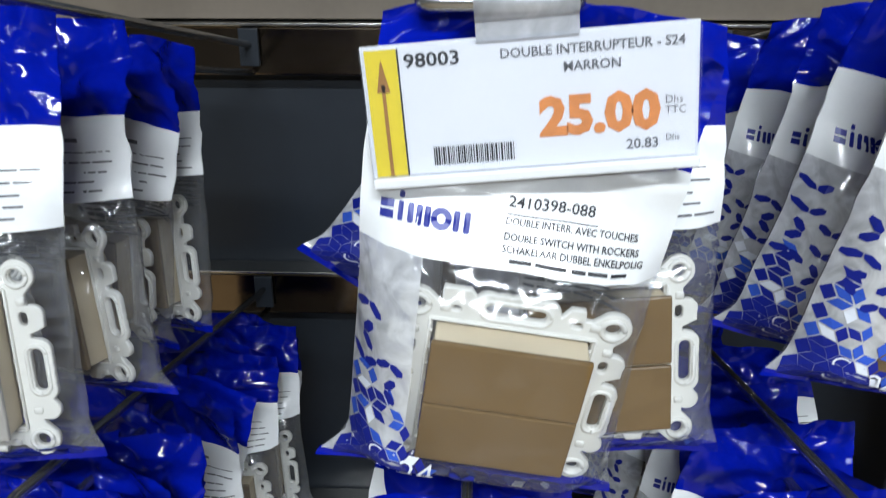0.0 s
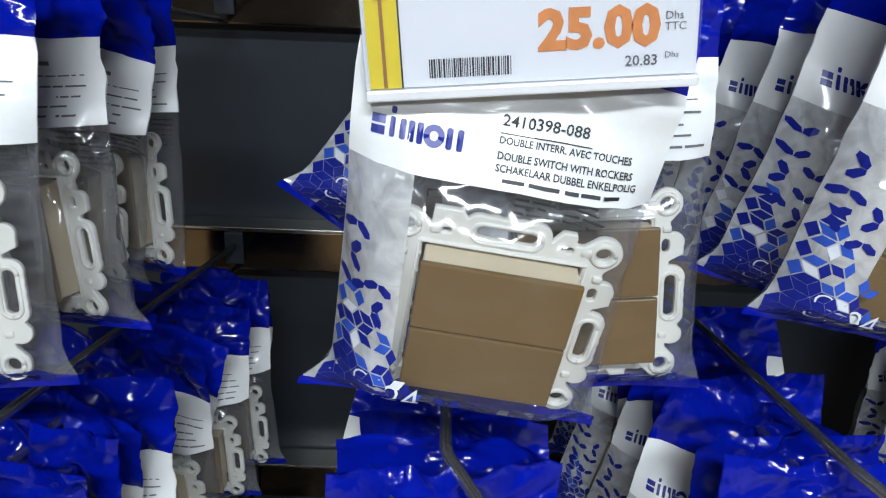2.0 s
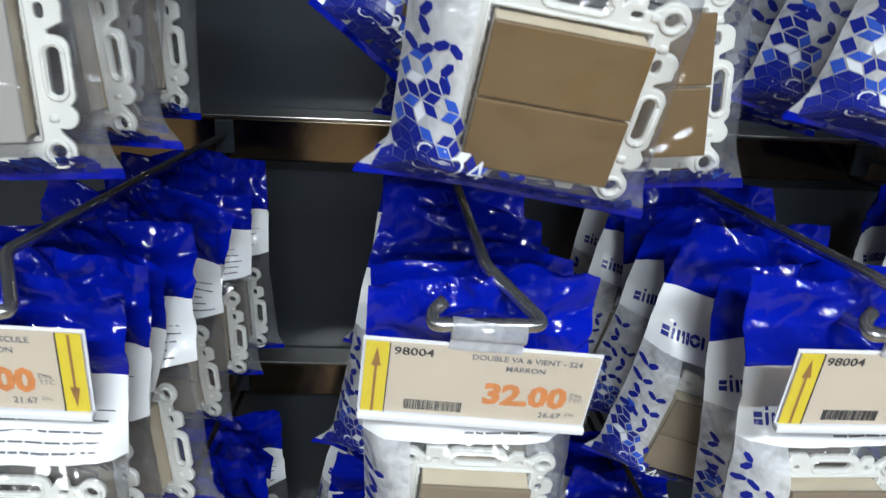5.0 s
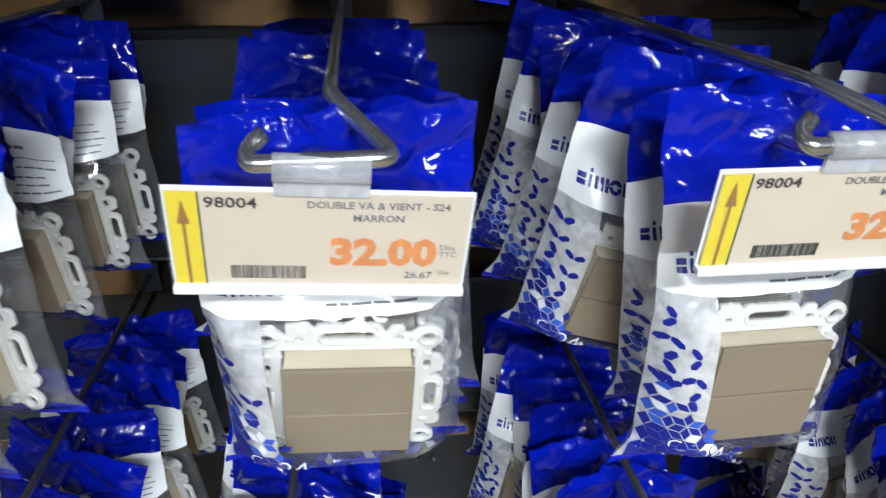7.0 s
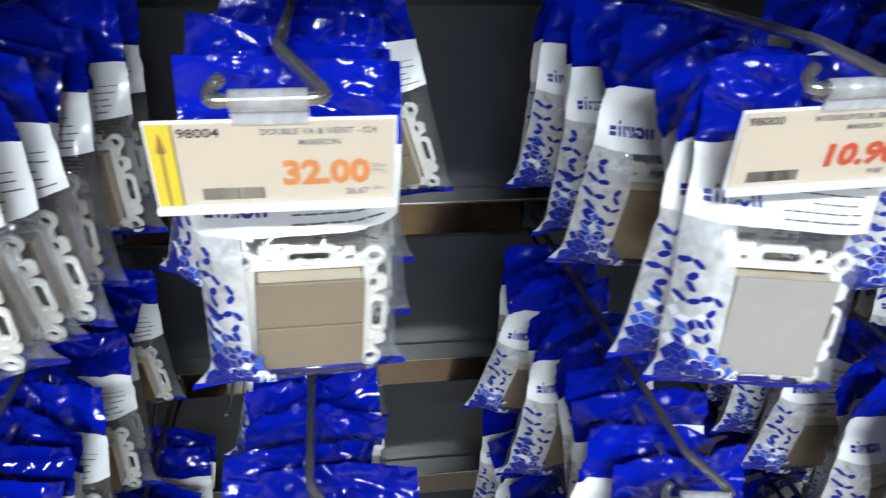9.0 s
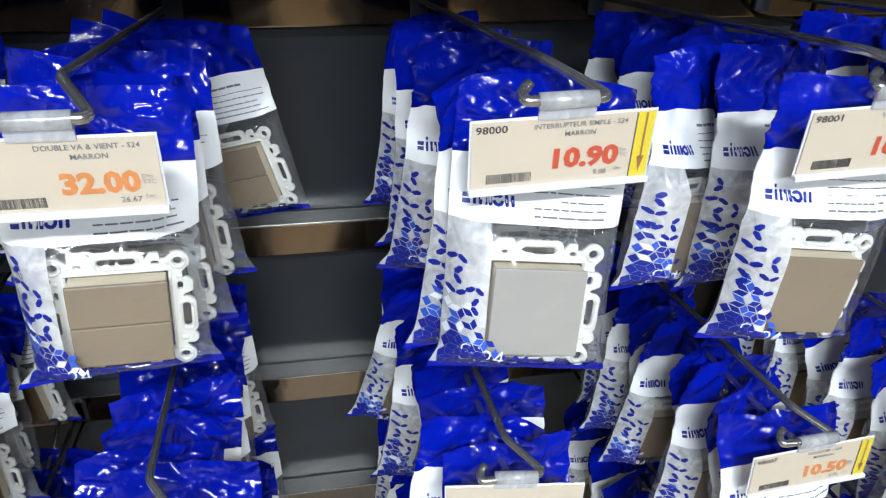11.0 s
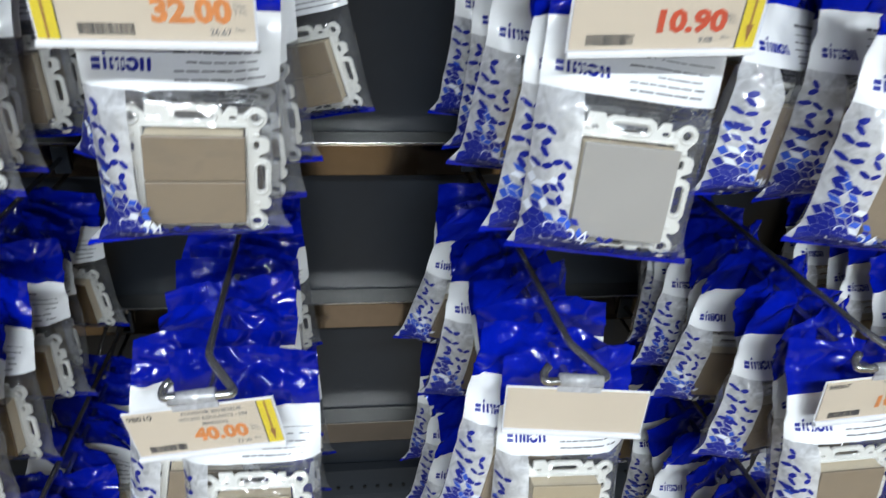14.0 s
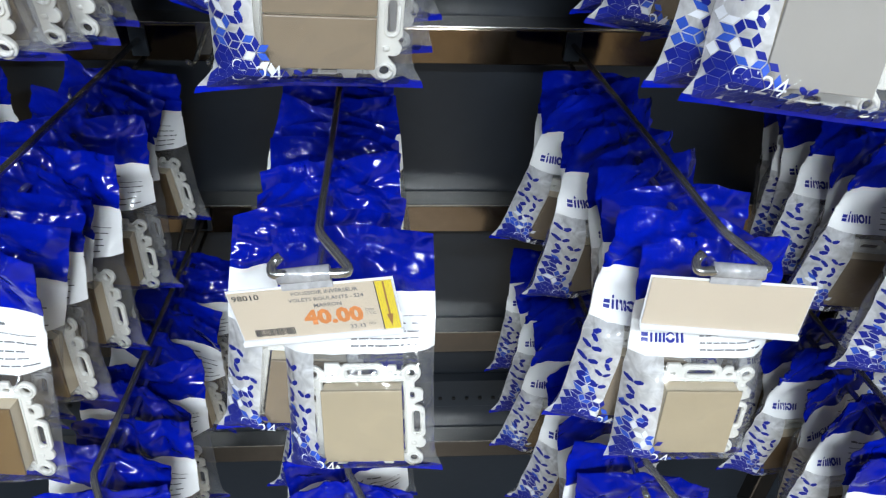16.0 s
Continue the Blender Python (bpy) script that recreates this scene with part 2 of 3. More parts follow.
def ceiling_lamp(x, y, length, watts):
    root = tagged(new("ceiling_lamp"), "long white ceiling strip light over the aisle", "lamp", "ceiling strip lights")
    root.location = (x, y, CEILING)
    part("housing", box(-length / 2, length / 2, -0.1, 0.1, -0.06, 0, bevel=0.01), LAMP_BODY, root)
    light = bpy.data.lights.new("tube", "AREA")
    light.shape, light.size, light.size_y, light.energy, light.color = "RECTANGLE", length - 0.05, 0.18, watts, (0.85, 0.935, 1.0)
    ob = new("tube", light)
    ob.parent = root
    ob.location = (0, 0, -0.065)
    return root


for lamp_y, share in ((-1.4, 0.42), (-3.2, 0.64)):
    for lamp_x, part_on in ((-2.6, 0.25), (0.15, 2.0), (2.9, 0.25)):
        ceiling_lamp(lamp_x + 0.15 * (lamp_y < -2), lamp_y, 1.2, LAMP_WATTS * share * part_on)

# the rack's back: grey panel, rails, perforated strips, uprights
rack = tagged(new("display_rack"), "dark grey metal display rack with horizontal hook rails", "rack")
rack.location = (0.2, 0.7, 0)
inv = Matrix.Translation((-0.2, -0.7, 0))


def rack_part(name, bm, mat, label="", smooth=False):
    bm.transform(inv)
    return part(name, bm, mat, rack, label, smooth)


tops = list(RAIL_TOPS)
edges = [2.0] + tops + [0.12]
for hi, lo in zip(edges, edges[1:]):
    rack_part("back_panel", box(X0, X1, BACK_Y, BACK_Y + 0.012, lo - 0.035, hi - 0.036, bevel=0.001), PANEL)
for top in tops:
    rail = rack_part("rail", box(X0, X1, BACK_Y - 0.026, BACK_Y - 0.001, top - 0.042, top - 0.003, bevel=0.002), RAIL)
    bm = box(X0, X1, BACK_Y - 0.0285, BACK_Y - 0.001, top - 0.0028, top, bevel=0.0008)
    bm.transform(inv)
    part("rail_lip", bm, RAIL_EDGE, rail, "bright metal edge")
for z0, z1 in ((1.449, 1.50), (0.395, 0.45)):
    strip = rack_part("perforated_strip", box(X0, X1, BACK_Y - 0.016, BACK_Y - 0.001, z0, z1, bevel=0.001), BEIGE_STRIP if z0 > 1 else PANEL)
    bm = bmesh.new()
    k = 0
    x = X0 + 0.01
    while x < X1 - 0.01:
        bmesh.ops.create_cone(bm, cap_ends=True, segments=10, radius1=0.0028, radius2=0.0028, depth=0.002, matrix=pose(x, BACK_Y - 0.0177, z0 + 0.02, 90))
        x += 0.019
    bm.transform(inv)
    tagged(part("perforation", bm, HOLE, strip), kind="stuff")
for x in (X0 - 0.03, 0.80, X1):
    rack_part("upright", box(x, x + 0.03, BACK_Y - 0.03, BACK_Y + 0.03, 0, 2.0, bevel=0.003), RAIL)
rack_part("base", box(X0, X1, 0.2, BACK_Y + 0.02, 0, 0.12, bevel=0.004), PANEL)

# ---------------------------------------------------------------- switch packs
PW, PH, PRINT_W = 0.047, 0.158, 0.0475
V_HEAD, V_BAND, V_WIN = 0.040, 0.074, 0.1545
V_HANG = 0.011


def smooth_step(a, b, x):
    s = min(max((x - a) / (b - a), 0), 1)
    return s * s * (3 - 2 * s)


class Bag:
    """The pillow shape of one plastic bag; u runs across (-1 to 1), v down from the top edge."""

    def __init__(self, seed):
        rnd = random.Random(seed)
        self.seed = seed * 7.31
        self.skew = rnd.uniform(-0.004, 0.004)
        self.curl = rnd.uniform(-0.006, 0.006)
        self.pinch = rnd.uniform(0.02, 0.06)
        self.flare = (rnd.uniform(0.003, 0.008), rnd.uniform(0.0, 0.005))
        self.sag = rnd.uniform(-0.002, 0.003)
        self.droop = (rnd.uniform(0.0, 0.012), rnd.uniform(0.0, 0.012))
        self.fold_back = (rnd.uniform(-0.008, 0.014), rnd.uniform(-0.008, 0.014))

    def at(self, u, v, back=False, lift=0.0):
        win = smooth_step(V_BAND - 0.028, V_BAND + 0.022, v) * (1 - smooth_step(V_WIN - 0.012, PH, v))
        w = PW * (1 - self.pinch * win) + (self.flare[0] if u < 0 else self.flare[1]) * smooth_step(V_WIN - 0.01, PH, v)
        x = u * w + self.skew * smooth_step(0.06, PH, v)
        side = max(0.0, 1 - abs(u) ** 5)
        depth = (0.016 if back else 0.0215) * win * side
        head = 1 - smooth_step(0.03, V_BAND, v)
        p = Vector((x * 34, v * 30, self.seed))
        ridge = 1 - abs(noise.noise(p)) * 2.4
        fold = noise.noise(Vector((x * 9 + 4, v * 70 + x * 25, self.seed + 3)))
        soft = noise.noise(Vector((x * 60, v * 55, self.seed + 9)))
        edge = 1 - 0.5 * abs(u) ** 6
        q = Vector((x * 36 + 0.6 * fold, v * 44 + 1.1 * noise.noise(p * 0.6), self.seed + 21))
        crease = 0.0075 * (0.4 - abs(noise.noise(q))) + 0.0026 * (0.4 - abs(noise.noise(q * 2.4)))
        rr, ang = math.hypot(x, v - V_HANG), math.atan2(v - V_HANG, x)
        crease += 0.0028 * math.sin(5 * ang + self.seed) * math.exp(-rr / 0.022) * smooth_step(0.004, 0.012, rr)
        tuck = smooth_step(V_BAND - 0.012, V_BAND + 0.006, v) * (1 - smooth_step(V_BAND + 0.012, V_BAND + 0.03, v))
        wave = crease * (0.12 + head) + 0.0034 * tuck * noise.noise(Vector((x * 150 + v * 60, v * 25, self.seed + 30))) + (0.0026 * ridge + 0.0028 * fold) * (0.3 + 0.5 * head) * edge + 0.0013 * soft * (0.4 + win * (1.3 if not back else 1))
        if win > 0.3 and abs(u) < 0.62 and not back:
            wave *= 0.35
        y = wave + self.curl * u * abs(u) * (1 - 0.6 * win)
        wing = abs(u) ** 1.8 * (1 - smooth_step(0.0, V_HEAD + 0.012, v))
        y += self.fold_back[0 if u < 0 else 1] * wing
        y += (depth + 0.0004 + lift) * (1 if back else -1)
        drop = V_HANG - v - self.sag * (u * u) * smooth_step(0.1, PH, v) + 0.0016 * noise.noise(Vector((x * 50, 5, self.seed))) * head - self.droop[0 if u < 0 else 1] * wing
        return Vector((x, y, drop))


def sheet(bag, v0, v1, nu, nv, u0=-1.0, u1=1.0, both=True, front=True):
    bm = bmesh.new()
    for is_back in ([False, True] if both else [not front]):
        grid = [[bm.verts.new(bag.at(u0 + (u1 - u0) * i / nu, v0 + (v1 - v0) * j / nv, is_back)) for i in range(nu + 1)] for j in range(nv + 1)]
        for j in range(nv):
            for i in range(nu):
                f = (grid[j][i], grid[j + 1][i], grid[j + 1][i + 1], grid[j][i + 1])
                bm.faces.new(f[::-1] if is_back else f)
    if both:
        bmesh.ops.remove_doubles(bm, verts=bm.verts, dist=0.0002)
    return bm


def decal(bm, bag, polygon, lift=0.0004):
    """A printed patch on the bag's front: polygon of (x, v) in metres."""
    vs = [bm.verts.new(bag.at(x / (PRINT_W), v, False, lift)) for x, v in polygon]
    if len(vs) > 4:
        c = bm.verts.new(bag.at(sum(x for x, _ in polygon) / len(polygon) / (PRINT_W), sum(v for _, v in polygon) / len(polygon), False, lift))
        for a, b in zip(vs, vs[1:] + vs[:1]):
            bm.faces.new((a, c, b))
    else:
        bm.faces.new(vs[::-1])


def bar(x0, x1, v0, v1, n=1):
    return [(x0, v0), (x1, v0), (x1, v1), (x0, v1)]


def strip_decal(bm, bag, x0, x1, v0, v1, n=6):
    for i in range(n):
        a, b = x0 + (x1 - x0) * i / n, x0 + (x1 - x0) * (i + 1) / n
        decal(bm, bag, bar(a, b, v0, v1))


def logo_marks(bag, x0, v0, w, h):
    """The maker's mark as a row of plain blue bars and one ring, of its width."""
    bm = bmesh.new()
    t = h * 0.30

    def patch(xa, xb, za, zb, r=0.3):
        n = max(1, round((xb - xa) / 0.002))
        if n > 1:
            strip_decal(bm, bag, xa, xb, v0 + h - zb, v0 + h - za, n)
        else:
            decal(bm, bag, [(x, v0 + h - z) for x, z in rounded(xa, xb, za, zb, min(xb - xa, zb - za) * r, 2)][::-1], 0.0005)

    for za in (0.0, 0.56):
        patch(x0, x0 + 0.15 * w, za * h, (za + 0.44) * h)
    patch(x0 + 0.20 * w, x0 + 0.20 * w + t, 0, h)
    patch(x0 + 0.20 * w, x0 + 0.20 * w + t, h * 1.15, h * 1.5)
    for xa in (0.31, 0.404, 0.498, 0.82, 0.938):
        patch(x0 + xa * w, x0 + xa * w + t * 1.15, 0, h)
    cx, cz, steps = x0 + 0.685 * w, h * 0.5, 16
    for i in range(steps):
        a, b = 2 * math.pi * i / steps, 2 * math.pi * (i + 1) / steps
        decal(bm, bag, [(cx + r * 1.12 * math.cos(q), v0 + h - cz - r * math.sin(q)) for q, r in ((a, h * 0.22), (a, h * 0.54), (b, h * 0.54), (b, h * 0.22))], 0.0005)
    return bm


def petal(cx, cv, ang, length, width):
    c, s = math.cos(ang), math.sin(ang)
    pts = ((-0.5, 0), (-0.28, 0.5), (0.28, 0.5), (0.5, 0), (0.28, -0.5), (-0.28, -0.5))
    return [(cx + c * a * length - s * b * width, cv + s * a * length + c * b * width) for a, b in pts]


def ink_height(x):
    """How high the printed mosaic reaches above the lower seal at x."""
    return 0.006 + 0.036 * (1 - smooth_step(-0.047, -0.004, x))


def chevron(bm, bag, cx, cv, ang, size=0.0056):
    """Two leaf-shaped marks that meet in a V."""
    c, s = math.cos(ang), math.sin(ang)
    for sgn in (-1, 1):
        dx, dv = sgn * size * 0.42, -size * 0.1
        decal(bm, bag, petal(cx + c * dx - s * dv, cv + s * dx + c * dv, ang - sgn * 0.62, size, size * 0.46), 0.0005)


def pattern(bag, seed):
    """Blue mosaic of lozenges, solid at the lower corner, breaking up into single V marks higher up."""
    rnd = random.Random(seed * 13 + 5)
    dark, light, pale = bmesh.new(), bmesh.new(), bmesh.new()
    e = 0.0042
    base = V_WIN + 0.001
    for q in range(-1, 16):
        for r in range(-2, 12):
            x = -0.0475 + e * 1.5 * q
            v = base - e * math.sqrt(3) * (r + 0.5 * (q % 2))
            for k in range(3):
                a0 = radians(120 * k)
                pts = [(0, 0)] + [(e * math.cos(a0 + radians(d)), e * math.sin(a0 + radians(d))) for d in (-60, 0, 60)]
                mx, mv = x + sum(p[0] for p in pts) / 4, v + sum(p[1] for p in pts) / 4
                if not (-0.0468 < mx < 0.045 and mv < base - 0.0008):
                    continue
                level = (base - mv) / ink_height(mx)
                if level > 1.15 or rnd.random() < max(0.0, level - 0.55) * 1.0:
                    continue
                keep = 0.97 if level < 0.5 else 0.86
                poly = [(max(-0.0472, mx + (x + px - mx) * keep), min(base, mv + (v + pv - mv) * keep)) for px, pv in pts]
                roll = rnd.random()
                target = dark if level < 0.5 or roll < 0.45 else (light if roll < 0.85 else pale)
                decal(target, bag, poly[::-1], 0.0003)
    turns = (0.0, math.pi / 2, math.pi, -math.pi / 2, 0.0)
    for col, x in enumerate((-0.0425, -0.0335)):
        v = base - ink_height(x) - 0.003 - 0.002 * (col % 2)
        k = seed + col
        while v > 0.083 + 0.012 * col + 0.004 * (k % 2):
            chevron(dark, bag, x, v, turns[k % 5] + rnd.uniform(-0.1, 0.1))
            k += 1
            v -= 0.0092
    for k in range(6):
        chevron(dark, bag, -0.012 + 0.0095 * k, base - 0.0045 - 0.001 * (k % 2), math.pi * (k % 2), 0.0040)
    chevron(dark, bag, -0.006, 0.1435, 0.0, 0.0052)
    return dark, light, pale


def mark_24(bag):
    """The range's mark near the lower edge: an arc, a bar and two thin numerals."""
    bm = bmesh.new()
    me = text_mesh("range_mark", "24", 0.0125, INK_WHITE, bold=-0.0001, at=(-0.0275, 0.0))
    bm.from_mesh(me)
    bpy.data.meshes.remove(me)
    for v in bm.verts:
        x, z = v.co.x, v.co.z
        v.co = bag.at((x) / (PRINT_W), 0.1475 - z, False, 0.0011)
    strip = [(-0.0295, 0.138), (-0.0288, 0.138), (-0.0288, 0.148), (-0.0295, 0.148)]
    decal(bm, bag, strip, 0.0008)
    for i in range(10):
        a, b = radians(60 + 28 * i), radians(60 + 28 * (i + 1))
        top = i < 5
        def ring(ang, rr, k):
            cy = 0.1405 if k else 0.1455
            ang = ang if k else math.pi - ang
            return (-0.035 + rr * math.cos(ang), cy - rr * math.sin(ang))
        decal(bm, bag, [ring(a, 0.0025, top), ring(b, 0.0025, top), ring(b, 0.0031, top), ring(a, 0.0031, top)], 0.0008)
    return bm


FRAME_SCALE = Matrix.Diagonal((0.945, 1, 0.945, 1))


def mech_frame_mesh():
    """White moulded mounting frame: arms with round corner bosses, slot bosses and claws."""
    rounds = [(sx * 0.0312, sz * 0.0312, 0.0056) for sx in (-1, 1) for sz in (-1, 1)]
    rounds += [(0.0352, -0.0195, 0.0036), (0.0345, 0.0165, 0.0036)]
    rounds += [(x, 0.0332, 0.0048) for x in (-0.009, -0.0045, 0, 0.0045, 0.009)]
    rounds += [(sx * 0.0345, z, 0.0044) for sx in (-1, 1) for z in (-0.0115, -0.008, -0.004, 0.0, 0.003)]
    blocks = [(-0.0325, 0.0325, -0.0325, 0.0325), (-0.0235, -0.0185, 0.0, 0.0385), (-0.0235, -0.0145, 0.0345, 0.0385), (0.0165, 0.0215, 0.0, 0.0365), (-0.0395, 0.0, 0.0165, 0.0195), (-0.0395, -0.037, 0.0155, 0.0225), (0.0, 0.0378, 0.0115, 0.0145), (0.012, 0.0175, -0.0348, 0.0), (-0.019, -0.0135, -0.0348, 0.0)]
    out = []
    for i in range(300):
        c, s = math.cos(-2 * math.pi * i / 300), math.sin(-2 * math.pi * i / 300)
        far = 0.0
        for x, z, r in rounds:
            along, off = c * x + s * z, abs(c * z - s * x)
            if along > 0 and off < r:
                far = max(far, along + math.sqrt(r * r - off * off))
        for x0, x1, z0, z1 in blocks:
            ends = [((x0 if k == 0 else x1) / c if abs(c) > 1e-9 else math.inf, (z0 if k == 0 else z1) / s if abs(s) > 1e-9 else math.inf) for k in (0, 1)]
            tx, tz = sorted(e[0] for e in ends), sorted(e[1] for e in ends)
            near, end = max(tx[0], tz[0]), min(tx[1], tz[1])
            if end > max(near, 0) and end < 0.06:
                far = max(far, end)
        out.append((c * far, s * far))
    g = 0.0262
    holes = [rounded(-g, g, -g, g, 0.0015)]
    for sx in (-1, 1):
        for sz in (-1, 1):
            holes.append(stadium(sx * 0.0312, sz * 0.0312, 0.0058, 0.0058, 5))
    holes += [stadium(0, 0.0322, 0.0205, 0.0052), stadium(-0.0338, -0.004, 0.0052, 0.017), stadium(0.0338, -0.004, 0.0052, 0.017), stadium(0.001, -0.0315, 0.016, 0.004)]
    holes += [stadium(-0.019, 0.0312, 0.004, 0.003, 3), stadium(0.0195, 0.031, 0.005, 0.0032, 3), stadium(0.0314, 0.0155, 0.0038, 0.006, 3), stadium(-0.0316, 0.014, 0.003, 0.006, 3)]
    me = curve_mesh("mounting_frame", [out] + holes, 0.0016, 0.00045, ABS_WHITE)
    me.transform(FRAME_SCALE)
    return me


def ring_mesh():
    bm = bmesh.new()
    for sx in (-1, 1):
        for sz in (-1, 1):
            pts = [Vector((sx * 0.0312 + 0.0037 * math.cos(a), -0.0012, sz * 0.0312 + 0.0037 * math.sin(a))) for a in (2 * math.pi * i / 14 for i in range(15))]
            t = tube(pts, 0.0010, 5)
            tmp = bpy.data.meshes.new("t")
            t.to_mesh(tmp)
            t.free()
            bm.from_mesh(tmp)
            bpy.data.meshes.remove(tmp)
    for cx, cz, w, h in ((0, 0.0322, 0.0225, 0.0070), (-0.0338, -0.004, 0.0068, 0.0188), (0.0338, -0.004, 0.0068, 0.0188)):
        pts = [Vector((x, -0.0012, z)) for x, z in stadium(cx, cz, w, h)]
        t = tube(pts + pts[:1], 0.0008, 5)
        tmp = bpy.data.meshes.new("t")
        t.to_mesh(tmp)
        t.free()
        bm.from_mesh(tmp)
        bpy.data.meshes.remove(tmp)
    # raised wall round the opening and along the outer edge
    o, wall = 0.0268, 0.0009
    for sgn in (-1, 1):
        add_box(bm, -o, o, -0.0026, 0.0, sgn * o - wall / 2, sgn * o + wall / 2, bevel=0.0003, segments=1)
        add_box(bm, sgn * o - wall / 2, sgn * o + wall / 2, -0.0026, 0.0, -o, o, bevel=0.0003, segments=1)
    for x, z in ((-0.0225, 0.0313), (0.0255, 0.0313), (-0.0315, 0.0215), (0.0315, -0.0195), (-0.022, -0.0315), (0.022, -0.0315), (0.0315, 0.022)):
        add_box(bm, x - 0.0016, x + 0.0016, -0.0021, 0.0, z - 0.0013, z + 0.0013, bevel=0.0004, segments=1)
    # teeth round the opening
    for i in range(7):
        for s in (-1, 1):
            add_box(bm, s * 0.0262 - 0.0006, s * 0.0262 + 0.0006, -0.0014, 0.001, -0.021 + i * 0.007 - 0.0008, -0.021 + i * 0.007 + 0.0008)
    return bm


FRAME_MESH = mech_frame_mesh()
RIM_MESH = mesh_of("frame_rim", ring_mesh(), ABS_WHITE, True)
RIM_MESH.transform(FRAME_SCALE)
RK = 0.0241


def rocker_bm(z0, z1):
    bm = box(-RK, RK, -0.0125, -0.0104, z0, z1, bevel=0.0006)
    return bm


ROCKERS = {
    "double": [mesh_of("rocker", rocker_bm(0.00025, RK), BROWN), mesh_of("rocker", rocker_bm(-RK, -0.00025), BROWN)],
    "single": [mesh_of("rocker", rocker_bm(-RK, RK), BROWN)],
    # taupe and beige: brown rockers with light put into the colour
    "taupe_double": [mesh_of("rocker", rocker_bm(0.00025, RK), BROWN_LIT), mesh_of("rocker", rocker_bm(-RK, -0.00025), BROWN_LIT)],
    "taupe": [mesh_of("rocker", rocker_bm(-RK, RK), BROWN_LIT)],
    "beige": [mesh_of("rocker", rocker_bm(-RK, RK), BROWN_BRIGHT_LIT)],
    # grey: film sheen put into the rocker's colour
    "grey": [mesh_of("rocker", rocker_bm(-RK, RK), SHEEN_GREY_ROCKER)],
}
BASE_MESH = mesh_of("switch_base", add_box(box(-0.0233, 0.0233, -0.0103, 0.0, -0.0233, 0.0233, bevel=0.0006), -0.0215, 0.0215, 0.0005, 0.0125, -0.0215, 0.0215, bevel=0.003), ABS_CREAM)
MECH_V = 0.1192

KIND_WORDS = {"taupe_double": "lit-toned double brown rocker switch", "taupe": "lit-toned single brown rocker switch", "beige": "brightly lit-toned single brown rocker switch", "double": "double taupe-brown rocker switch", "single": "single taupe-brown rocker switch", "grey": "single rocker switch greyed by sheen"}
PRINTS = {"a": ("2410398-088", ("DOUBLE INTERR. AVEC TOUCHES", "DOUBLE SWITCH WITH ROCKERS", "SCHAKELAAR DUBBEL ENKELPOLIG"))}
film_cache = {}


